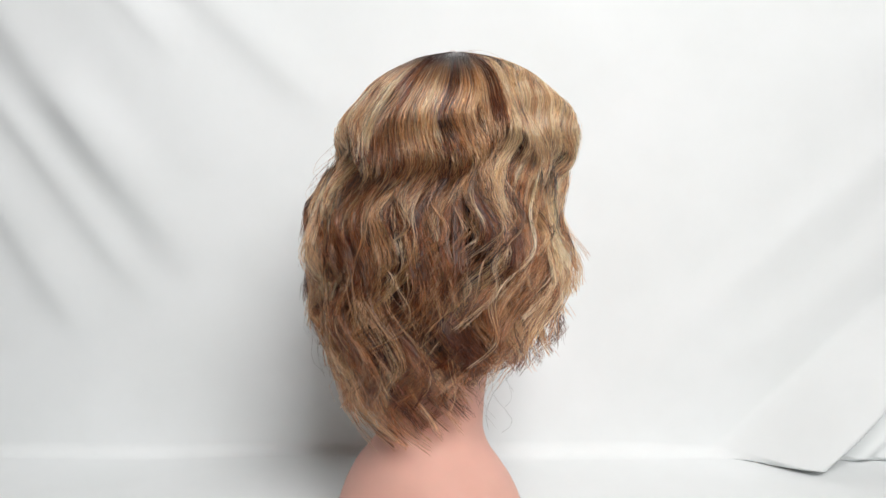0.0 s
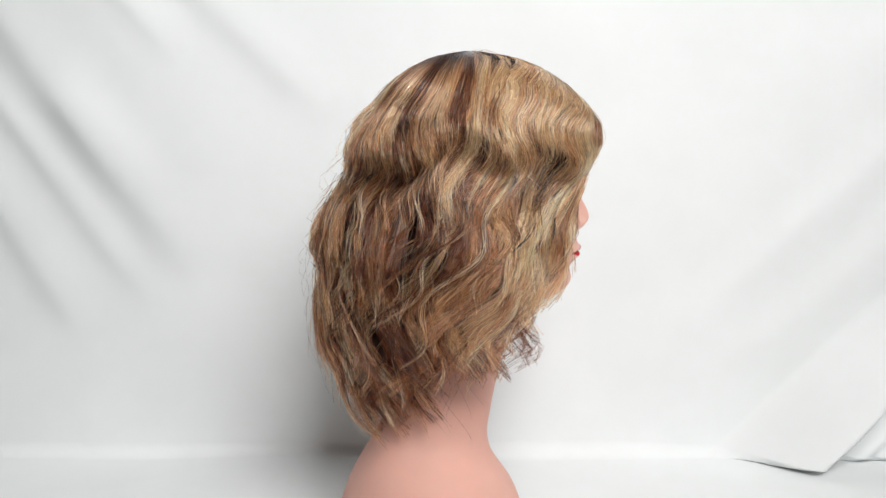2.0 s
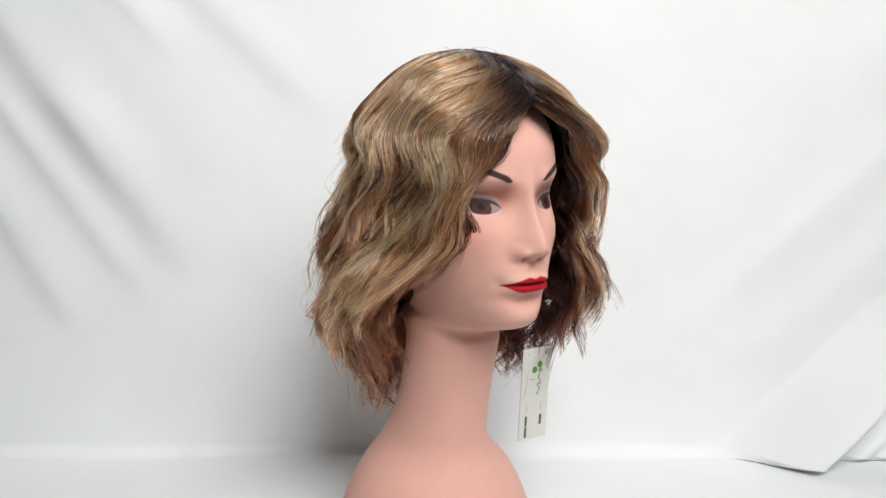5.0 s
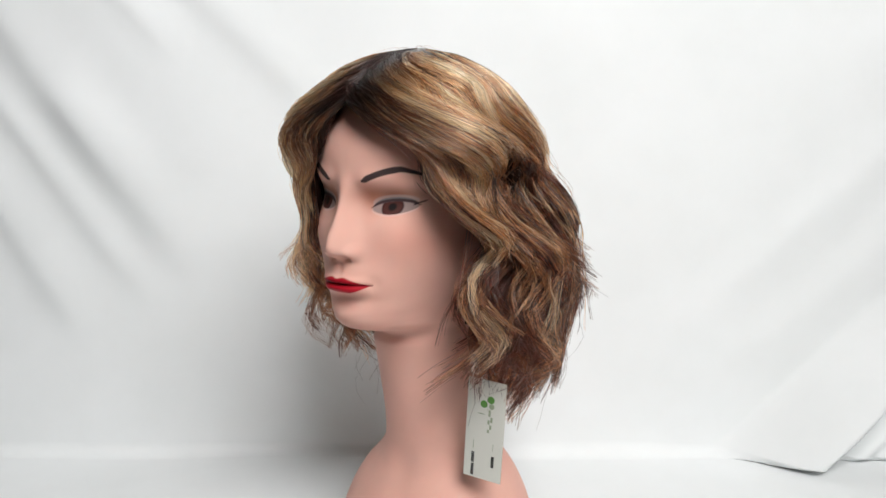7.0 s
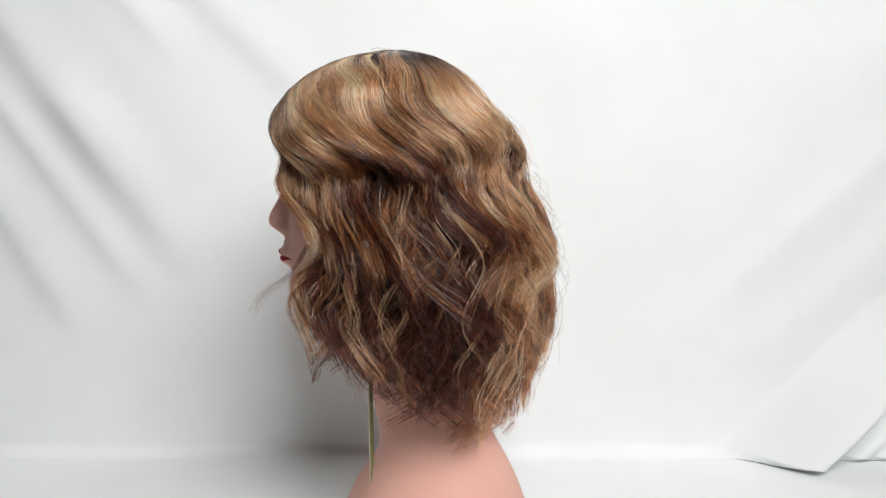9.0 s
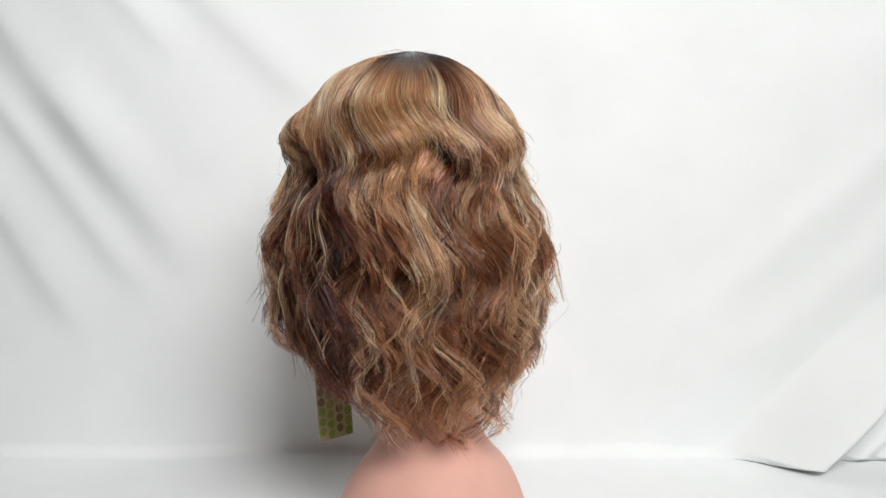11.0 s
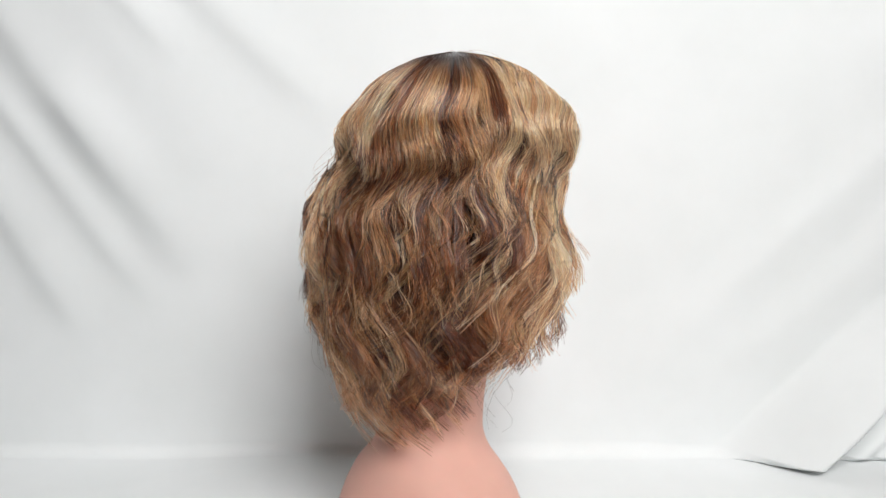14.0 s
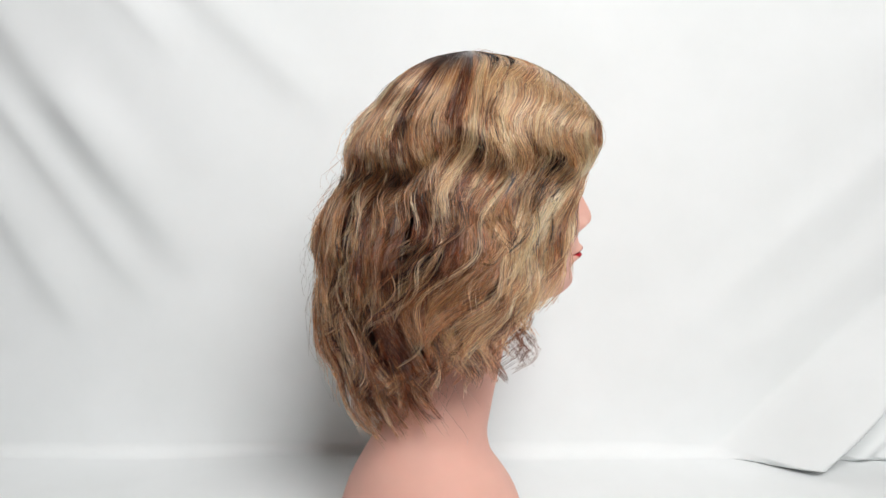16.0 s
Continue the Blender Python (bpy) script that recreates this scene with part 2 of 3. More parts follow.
def mannequin():
    zs = np.concatenate([np.linspace(0.008, 0.28, 90), np.linspace(0.2815, 0.452, 290), np.linspace(0.4535, 0.512, 50)])
    th = np.concatenate([np.linspace(-1.45, 1.45, 280), np.linspace(1.5, 2 * math.pi - 1.5, 90)])
    Zg, T = np.meshgrid(zs, th, indexing="ij")
    W = curve_of([(0.0, 0.106), (0.03, 0.106), (0.06, 0.101), (0.084, 0.094), (0.104, 0.086), (0.125, 0.0735), (0.14, 0.060), (0.155, 0.050), (0.175, 0.0445), (0.20, 0.042), (0.24, 0.0415),
                  (0.27, 0.042), (0.285, 0.0415), (0.292, 0.0405), (0.30, 0.0425), (0.315, 0.0495), (0.335, 0.0585), (0.355, 0.0655), (0.375, 0.0695), (0.40, 0.0715),
                  (0.42, 0.0725), (0.445, 0.072), (0.465, 0.067), (0.48, 0.058), (0.495, 0.044), (0.505, 0.028), (0.512, 0.004)], Zg)
    F = curve_of([(0.0, -0.096), (0.03, -0.096), (0.06, -0.093), (0.084, -0.087), (0.104, -0.078), (0.12, -0.068), (0.135, -0.059), (0.15, -0.055), (0.18, -0.058), (0.223, -0.067),
                  (0.265, -0.077), (0.281, -0.083), (0.284, -0.093), (0.288, -0.112), (0.292, -0.126), (0.298, -0.1345), (0.307, -0.1385), (0.32, -0.138), (0.336, -0.139), (0.355, -0.138), (0.375, -0.1365),
                  (0.40, -0.1345), (0.42, -0.1365), (0.445, -0.135), (0.465, -0.126), (0.48, -0.114), (0.495, -0.095), (0.505, -0.075), (0.512, -0.05)], Zg)
    B = curve_of([(0.0, 0.102), (0.03, 0.102), (0.06, 0.098), (0.084, 0.092), (0.104, 0.085), (0.125, 0.075), (0.15, 0.062), (0.18, 0.046), (0.223, 0.030), (0.265, 0.022),
                  (0.31, 0.028), (0.35, 0.045), (0.40, 0.062), (0.44, 0.062), (0.465, 0.052), (0.48, 0.038), (0.495, 0.012), (0.505, -0.015), (0.512, -0.045)], Zg)
    head = smoothstep(0.26, 0.31, Zg)
    cx = CX
    mid = 0.5 * (F + B) * (1 - head) + head * np.maximum(F + 0.085, F * 0.35 + B * 0.65 - 0.01)
    mid = np.minimum(mid, B - 0.005)
    sn, cs = np.sin(T), np.cos(T)
    e = 1.0 - 0.10 * head
    X = cx + W * np.sign(sn) * np.abs(sn) ** e
    depth = np.where(cs > 0, mid - F, B - mid)
    # the face is flatter in front, the jaw narrows to the chin
    point = 1.0 + 0.22 * smoothstep(0.345, 0.30, Zg) * head * (cs > 0)
    Y = mid - depth * np.sign(cs) * np.abs(cs) ** (e * point)
    x = X - CX
    ax = np.abs(x)
    front = smoothstep(0.0, 0.35, cs) * head
    d = np.zeros_like(X)
    # nose
    hn = curve_of([(0.28, 0), (0.348, 0.0), (0.353, 0.002), (0.357, 0.010), (0.361, 0.0185), (0.366, 0.0225), (0.371, 0.0225), (0.383, 0.0175), (0.395, 0.0125), (0.405, 0.0085), (0.415, 0.005), (0.428, 0.0015), (0.445, 0.0), (0.52, 0)], Zg)
    wn_ = curve_of([(0.28, 0.012), (0.358, 0.0125), (0.366, 0.0125), (0.374, 0.0118), (0.385, 0.0094), (0.40, 0.0078), (0.42, 0.009), (0.44, 0.013), (0.52, 0.013)], Zg)
    d += hn * np.exp(-(ax / wn_) ** 2.0)
    d += 0.0062 * gauss(ax - 0.0130, 0.0048) * gauss(Zg - 0.3610, 0.0062)
    d -= 0.0060 * gauss(ax - 0.0070, 0.0034) * gauss(Zg - 0.3565, 0.0024)
    # sockets, balls, lids, brow bone
    ex, ez = 0.0352, 0.3970
    d -= 0.0100 * gauss(ax - ex + 0.004, 0.0190) * gauss(Zg - ez - 0.004, 0.0125)
    d -= 0.0014 * gauss(ax - 0.017, 0.009) * gauss(Zg - ez - 0.004, 0.010)
    d += 0.0030 * gauss(ax - ex, 0.0150) * gauss(Zg - ez, 0.0090)
    d += 0.0028 * gauss(Zg - 0.4205 - 0.12 * (ax - 0.02) * (ax < 0.05), 0.007) * smoothstep(0.006, 0.02, ax) * (1 - smoothstep(0.055, 0.07, ax))
    # mouth
    mz = 0.3350 - 0.0010 * (ax / 0.022) ** 2
    mw = np.clip(1 - (ax / 0.0245) ** 2, 0, 1)
    d += 0.0095 * gauss(Zg - 0.3375, 0.017) * gauss(ax, 0.026)
    d += mw * (0.0046 * gauss(Zg - mz - 0.0034, 0.0034) + 0.0058 * gauss(Zg - mz + 0.0042, 0.0040))
    d -= 0.0032 * np.sqrt(mw) * gauss(Zg - mz, 0.0013)
    d -= 0.0022 * gauss(ax, 0.0030) * gauss(Zg - 0.3485, 0.005)
    d -= 0.0035 * gauss(Zg - 0.3215, 0.0050) * gauss(ax, 0.018)
    d += 0.0050 * gauss(Zg - 0.3045, 0.0095) * gauss(ax, 0.0165)
    d -= 0.002 * gauss(ax - 0.026, 0.004) * gauss(Zg - 0.3355, 0.006)
    # cheeks
    d += 0.0050 * gauss(ax - 0.044, 0.018) * gauss(Zg - 0.373, 0.020)
    d -= 0.0025 * gauss(ax - 0.040, 0.014) * gauss(Zg - 0.338, 0.016)
    Y = Y - d * front
    # windpipe hollow and collar bones
    Y -= 0.003 * gauss(x, 0.012) * gauss(Zg - 0.135, 0.02) * (cs > 0) * -1
    pts = np.stack([X, Y, Zg], -1)

    col = np.empty(pts.shape)
    col[:] = (0.75, 0.428, 0.35)

    def tint(mask, c):
        m = np.clip(mask, 0, 1)[..., None] * front[..., None]
        col[:] = col * (1 - m) + np.array(c) * m

    def edge(v, soft):
        return smoothstep(-soft, soft, v)

    tint(0.35 * gauss(ax - 0.050, 0.020) * gauss(Zg - 0.370, 0.020), (0.66, 0.27, 0.21))
    # shadow colour on the lids and liner
    tint(0.9 * gauss(ax - ex - 0.001, 0.021) * gauss(Zg - ez - 0.0105, 0.0072), (0.24, 0.09, 0.055))
    tint(0.7 * gauss(ax - 0.0195, 0.007) * gauss(Zg - ez - 0.007, 0.011), (0.36, 0.13, 0.075))
    u = (ax - ex) / 0.0155
    slant = 0.0012 * u
    up_ = slant + 0.0050 * np.clip(1 - u ** 2, 0, 1) ** 0.6
    lo_ = slant - 0.0050 * np.clip(1 - u ** 2, 0, 1) ** 0.7
    zz = Zg - ez
    inside = edge(up_ - zz, 0.0004) * edge(zz - lo_, 0.0004) * (np.abs(u) < 1)
    tint(0.95 * edge(0.0027 * (1 - 0.8 * np.clip(np.abs(u), 0, 1) ** 5) - np.abs(zz - up_ - 0.0012), 0.0006) * edge(1.06 - np.abs(u), 0.06), (0.035, 0.025, 0.03))
    tint(0.4 * edge(0.0016 - np.abs(zz - up_ - 0.0042), 0.0008) * (np.abs(u) < 1.0), (0.42, 0.40, 0.40))
    tint(0.25 * edge(0.0009 - np.abs(zz - lo_ + 0.0006), 0.0005) * (np.abs(u) < 1), (0.72, 0.62, 0.60))
    tint(inside, (0.31, 0.225, 0.21))
    ir = np.hypot(ax - ex + 0.001, zz - 0.0008)
    tint(inside * edge(0.0078 - ir, 0.0006), (0.045, 0.014, 0.013))
    tint(inside * edge(0.0066 - ir, 0.0008), (0.075, 0.024, 0.020))
    tint(inside * edge(0.0030 - ir, 0.0010), (0.012, 0.008, 0.008))
    tint(0.9 * edge(0.0011 * (1.9 - u) * 0.8 - np.abs(zz - slant - 0.0022 - 0.35 * (ax - ex - 0.0135)), 0.0004) * edge(ax - ex - 0.0125, 0.0004) * edge(ex + 0.0195 - ax, 0.001), (0.035, 0.025, 0.03))
    # brows
    b = np.clip((ax - 0.0165) / 0.046, 0, 1)
    bz = 0.4190 + 0.0100 * np.sin(np.clip(b * 1.5, 0, 1) * 1.57) - 0.030 * np.clip(b - 0.58, 0, 1) ** 1.3
    thick = 0.0027 * np.clip(np.minimum(b * 9 + 0.35, (1.03 - b) * 1.9), 0, 1)
    tint(0.95 * edge(thick - np.abs(Zg - bz), 0.0006) * (ax > 0.0158) * (ax < 0.0635), (0.018, 0.015, 0.018))
    # lips
    m = ax / 0.0235
    top = mz + 0.0070 * np.clip(1 - m ** 1.6, 0, 1) - 0.0020 * gauss(ax, 0.0040)
    low = mz - 0.0085 * np.clip(1 - m ** 2.0, 0, 1)
    tint(edge(top - Zg, 0.0004) * edge(Zg - low, 0.0004) * (m < 1), (0.44, 0.010, 0.022))
    tint(0.45 * edge(top - Zg, 0.0004) * edge(Zg - mz, 0.0006) * (m < 1), (0.22, 0.006, 0.014))
    tint(0.8 * edge(0.0006 - np.abs(Zg - mz), 0.0004) * (m < 1.05), (0.12, 0.004, 0.008))

    me = grid_mesh("mannequin", pts, SKIN, True, col)
    # close the flat base
    bm = bmesh.new()
    bm.from_mesh(me)
    rim = [e for e in bm.edges if e.is_boundary]
    bmesh.ops.holes_fill(bm, edges=rim, sides=0)
    bmesh.ops.recalc_face_normals(bm, faces=bm.faces[:])
    bm.to_mesh(me)
    bm.free()
    ob = new("mannequin", me)
    return tagged(ob, "matte flesh-coloured plastic long-necked mannequin head with red painted lips", "mannequin head")


# ---- wig ----
HC = np.array([0.006, -0.035])     # the crown, seen from above
ZT = 0.527                          # its top
# how far the hair reaches from the crown's axis, by height, towards the front, the front corners, the sides, the back corners and the back
TOP_SIDE = [(0.48, 0.087), (0.50, 0.070), (0.515, 0.048), (0.523, 0.028), (0.5275, 0.0)]
TOP_BACK = [(0.48, 0.088), (0.50, 0.069), (0.515, 0.047), (0.523, 0.027), (0.5275, 0.0)]
TOP_LEFT = [(0.48, 0.096), (0.50, 0.075), (0.515, 0.050), (0.523, 0.028), (0.5275, 0.0)]
TOP_FRONT = [(0.48, 0.103), (0.50, 0.083), (0.515, 0.057), (0.523, 0.032), (0.5275, 0.0)]
REACH = {
    0: [(0.16, 0.05), (0.30, 0.06), (0.40, 0.104), (0.44, 0.112), (0.46, 0.1135), (0.48, 0.106), (0.50, 0.086), (0.515, 0.059), (0.523, 0.033), (0.5275, 0.0)],
    45: [(0.16, 0.09), (0.24, 0.120), (0.27, 0.135), (0.30, 0.144), (0.33, 0.145), (0.36, 0.137), (0.39, 0.128), (0.42, 0.123), (0.45, 0.120)] + TOP_FRONT,
    90: [(0.16, 0.07), (0.20, 0.092), (0.24, 0.120), (0.27, 0.137), (0.30, 0.148), (0.33, 0.152), (0.36, 0.148), (0.39, 0.125), (0.42, 0.109), (0.45, 0.102)] + TOP_SIDE,
    135: [(0.16, 0.084), (0.20, 0.115), (0.24, 0.137), (0.27, 0.148), (0.30, 0.153), (0.33, 0.155), (0.36, 0.154), (0.39, 0.145), (0.42, 0.130), (0.45, 0.114)] + TOP_LEFT,
    180: [(0.16, 0.095), (0.20, 0.132), (0.24, 0.148), (0.27, 0.156), (0.30, 0.158), (0.33, 0.157), (0.36, 0.153), (0.39, 0.140), (0.42, 0.125), (0.45, 0.111)] + TOP_BACK,
    225: [(0.16, 0.084), (0.20, 0.107), (0.24, 0.126), (0.27, 0.137), (0.30, 0.145), (0.33, 0.147), (0.36, 0.142), (0.39, 0.128), (0.42, 0.115), (0.45, 0.105)] + TOP_BACK,
    270: [(0.16, 0.066), (0.20, 0.088), (0.24, 0.104), (0.27, 0.119), (0.30, 0.130), (0.33, 0.127), (0.36, 0.118), (0.39, 0.110), (0.42, 0.103), (0.45, 0.100)] + TOP_SIDE,
    315: [(0.16, 0.08), (0.24, 0.102), (0.27, 0.116), (0.30, 0.120), (0.33, 0.112), (0.36, 0.104), (0.39, 0.108), (0.42, 0.112), (0.45, 0.112)] + TOP_FRONT,
}


def reach(a, z):
    """Distance of the hair's surface from the crown's axis; a: degrees from the front."""
    out = 0
    for deg, table in REACH.items():
        w = np.clip(1 - np.abs((a - deg + 180) % 360 - 180) / 45, 0, 1)
        out = out + w * w * (3 - 2 * w) * curve_of(table, z)
    dev = (a + 37 + 180) % 360 - 180
    swoop = 0.0115 * gauss(dev, 13) * smoothstep(0.385, 0.425, z) * (1 - smoothstep(0.465, 0.505, z))
    flat = 0.010 * gauss((a + 76 + 180) % 360 - 180, 22) * smoothstep(0.41, 0.44, z) * (1 - smoothstep(0.49, 0.52, z))
    return out * (1 - 0.055 * smoothstep(0.41, 0.35, z)) + swoop - flat + 0.010 * gauss((a - 54 + 180) % 360 - 180, 18) * smoothstep(0.375, 0.415, z) * (1 - smoothstep(0.445, 0.485, z))


def face_edge(z, side):
    """Half the angle that the hair leaves open round the face at a height."""
    if side > 0:
        return curve_of([(0.16, 60), (0.25, 54), (0.30, 55), (0.34, 57), (0.38, 57), (0.41, 49), (0.435, 36), (0.455, 21), (0.47, 9), (0.482, 0), (0.53, 0)], z)
    return curve_of([(0.16, 82), (0.25, 84), (0.30, 78), (0.34, 62), (0.38, 33), (0.41, 23), (0.435, 21), (0.455, 19), (0.47, 10), (0.482, 0), (0.53, 0)], z)


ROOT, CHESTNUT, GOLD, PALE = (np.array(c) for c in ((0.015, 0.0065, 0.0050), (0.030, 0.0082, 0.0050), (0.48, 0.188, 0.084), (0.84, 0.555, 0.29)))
rng = np.random.default_rng(11)


def tubes(P, radius, colors):
    """Strands as three-sided tubes, each face running along its strand: P strands x places x 3, colours alike."""
    n, k = P.shape[:2]
    tan = np.gradient(P, axis=1)
    tan /= np.linalg.norm(tan, axis=2, keepdims=True) + 1e-9
    ref = rng.normal(size=(n, 1, 3))
    s1 = np.cross(tan, ref)
    s1 /= np.linalg.norm(s1, axis=2, keepdims=True) + 1e-9
    s2 = np.cross(tan, s1)
    taper = (radius[:, None] * np.linspace(1, 0.3, k)[None, :] ** 0.5)[..., None]
    V = np.stack([P + taper * (math.cos(q) * s1 + math.sin(q) * s2) for q in (0, 2.094, 4.189)], 2)
    C = np.repeat(colors[:, :, None, :], 3, 2)
    i, j, q = np.meshgrid(np.arange(n), np.arange(k - 1), np.arange(3), indexing="ij")
    base = (i * k + j) * 3
    r = (q + 1) % 3
    quads = np.stack([base + q, base + 3 + q, base + 3 + r, base + r], -1).reshape(-1, 4)
    return V.reshape(-1, 3), quads, C.reshape(-1, 3)


def sweep_path(a0, side, z0, z1, depth, k, swirl, ph, loose, parted, dip=1.0):
    """Places along strands that fall over the hair's surface. All arguments are arrays over the strands, but side (1: the
    mannequin's left) and parted (the strands start at the parting and sweep sideways)."""
    u = np.linspace(0, 1, k)[None, :]
    z = z0[:, None] + (z1 - z0)[:, None] * (0.40 * u * u + 0.60 * u)
    am = np.abs(a0)[:, None]
    am = am * (1 - parted * 0.97 * (1 - smoothstep(-0.12, 0.30, u)))
    lim = face_edge(z, side)
    aa = (lim + am / 180 * (180 - lim)) * side
    run = np.clip(z0[:, None] - z, 0, None) + 0.05 * parted * np.radians(am)
    free = smoothstep(0.43, 0.31, z)
    w = 2 * math.pi * ((0.458 - z) / 0.098 + 1.8 * np.clip(0.36 - z, 0, None)) + ph[:, None] + loose[:, None] * free
    rr = reach(aa, z) * depth[:, None]
    amp_n = dip * (0.0108 + 0.0040 * np.sin(np.radians(aa) * 5 + 0.6)) * smoothstep(0.50, 0.45, z) * (1 - 0.4 * parted * smoothstep(0.42, 0.455, z)) - 0.003 * free
    amp_t = (0.0130 * smoothstep(0.505, 0.44, z) * (1 - 0.35 * parted * smoothstep(0.42, 0.45, z)) + 0.0010 * free) * swirl[:, None]
    rr = rr - amp_n * (1 - np.cos(w) - 0.36 * np.sin(2 * w)) * 0.8
    A = np.radians(aa)
    shift = amp_t * np.sin(w + 0.5)
    x = HC[0] + rr * np.sin(A) + shift * np.cos(A)
    y = HC[1] - rr * np.cos(A) + shift * np.sin(A)
    return np.stack([x, y, z + 0 * x], -1), run


def drift(ar):
    """How the waves shift round the head."""
    return 0.75 * np.sin(ar * 3 + 1.0) + 0.6 * np.sin(ar * 7 + 2)


def lock(a, z0, z1, depth, count, spread, tone, k, curl, parted, wisp=False):
    """One lock: strands round a common line, gathered towards the tip."""
    side = 1 if a >= 0 else -1
    ar = math.radians(a)
    ph0 = float(drift(ar)) + rng.normal() * 0.22
    loose = 1.3 * math.sin(ar * 4 + 0.5) + 0.7 * math.sin(ar * 9) + rng.normal() * 0.5
    if wisp:
        loose = rng.uniform(0, 6.28)
    dip = 0.35 if wisp else rng.uniform(0.7, 1.45)
    top = 0.5268
    a_s = abs(a) + spread * rng.normal(size=count)
    P, run = sweep_path(a_s, side, np.minimum(z0 + 0.006 * rng.normal(size=count) * (z0 < 0.5) - 0.002 * np.abs(rng.normal(size=count)), top), z1 + 0.015 * np.abs(rng.normal(size=count)) - 0.004,
                        depth + 0.012 * rng.normal(size=count), k, curl * (1 + 0.15 * rng.normal(size=count)), ph0 + 0.16 * rng.normal(size=count), loose + 0.45 * rng.normal(size=count), parted, dip)
    # fibres gather into finer strands, and these towards the tip
    subs = max(2, count // 8)
    P[:subs, :, 2] -= 0.020 * rng.random((subs, 1)) * np.linspace(0, 1, k)[None, :] ** 2 * (z1 < 0.35)
    ids = rng.integers(0, subs, count)
    G = P[ids]
    u = np.linspace(0, 1, k)[None, :, None]
    low = P[..., 2:3]
    pull = (0.10 + (0.48 + 0.46 * smoothstep(0.45, 1.0, u)) * smoothstep(0.47, 0.38, low) * smoothstep(0.02, 0.35, u)) * np.clip(1.08 - np.abs(rng.normal(size=(count, 1, 1))) * 0.26, 0.0, 1)
    P = P * (1 - pull) + G * pull
    # the lock as a whole stands off or sinks in lower down, and its tip flicks out
    out = P - np.array([HC[0], HC[1], 0.0])
    out[..., 2] = 0
    out /= np.linalg.norm(out, axis=2, keepdims=True) + 1e-6
    P = P + out * (float(np.clip(rng.normal(), -1.6, 1.3)) * 0.0055 * smoothstep(0.45, 0.37, low) * smoothstep(0.1, 0.4, u) + min(abs(rng.normal()), 1.6) * 0.006 * np.clip(u - 0.78, 0, 1) / 0.22 * (z1 < 0.33))
    # its end curls to one side
    turn_ = np.array([math.cos(ar), math.sin(ar), 0.0]) * rng.normal() + np.array([0, 0, 0.35]) * abs(rng.normal())
    P = P + turn_ * 0.011 * np.clip(u - 0.72, 0, 1) ** 2 / 0.078 * (z1 < 0.35)
    # fine waviness of single fibres and loose tips
    f = rng.uniform(1.5, 4.0, (count, 1, 1))
    q = rng.uniform(0, 6.28, (count, 1, 3))
    P = P + (0.0002 + 0.0008 * u ** 2) * np.sin(6.28 * f * u + q)
    wild = np.where(rng.random((count, 1, 1)) < 0.06, 3.5, 1.0)
    P = P + rng.normal(size=(count, 1, 3)) * 0.0015 * wild * u ** 3
    keep_off(P)
    rad = rng.uniform(0.00022, 0.00038, count)
    return P, rad, dye(P, run, tone, count, a, ids)


def keep_off(P):
    """Fibres stay outside the head and neck."""
    x, y, z = P[..., 0], P[..., 1], P[..., 2]
    lowr = curve_of([(0.0, 0.05), (0.16, 0.058), (0.20, 0.046), (0.28, 0.046), (0.30, 0.056), (0.34, 0.066), (0.40, 0.076), (0.44, 0.077), (0.48, 0.062), (0.505, 0.03), (0.53, 0.0)], z)
    cy = curve_of([(0.0, 0.0), (0.20, -0.018), (0.28, -0.028), (0.32, -0.05), (0.40, -0.045), (0.53, -0.045)], z)
    dx, dy = x - 0.006, (y - cy) * np.where(z > 0.31, 0.78, 0.92)
    r = np.hypot(dx, dy) + 1e-6
    s = np.maximum(lowr / r, 1.0)
    P[..., 0] = 0.006 + dx * s
    P[..., 1] = cy + (y - cy) * s


def dye(P, run, tone, count, a, order=None):
    """Rooted colour: dark at the parting, chestnut and gold below, paler streaks."""
    k = P.shape[1]
    ru = np.broadcast_to(run[..., None], (count, k, 1))
    # left ends turn chestnut; this also puts that side's shade into the colour
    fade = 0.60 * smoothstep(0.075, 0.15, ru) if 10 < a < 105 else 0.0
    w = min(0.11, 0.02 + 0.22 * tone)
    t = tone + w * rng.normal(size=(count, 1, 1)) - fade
    if order is not None:                       # each finer strand has its own shade
        n = int(order.max()) + 1
        t = t + (w * 2.1 * rng.normal(size=n) + np.where(rng.random(n) < 0.10, 0.35, 0.0) * (tone < 0.3))[order][:, None, None]
    t = np.clip(t, 0, 1)
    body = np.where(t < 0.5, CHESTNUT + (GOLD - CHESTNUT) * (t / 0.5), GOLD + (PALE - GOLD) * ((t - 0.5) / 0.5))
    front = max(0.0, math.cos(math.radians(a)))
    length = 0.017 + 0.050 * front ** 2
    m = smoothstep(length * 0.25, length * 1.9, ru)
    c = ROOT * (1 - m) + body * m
    streak = 0.12 * np.sin(ru * 70 + 6.28 * rng.random((count, 1, 1)))
    return c * (1 + streak)


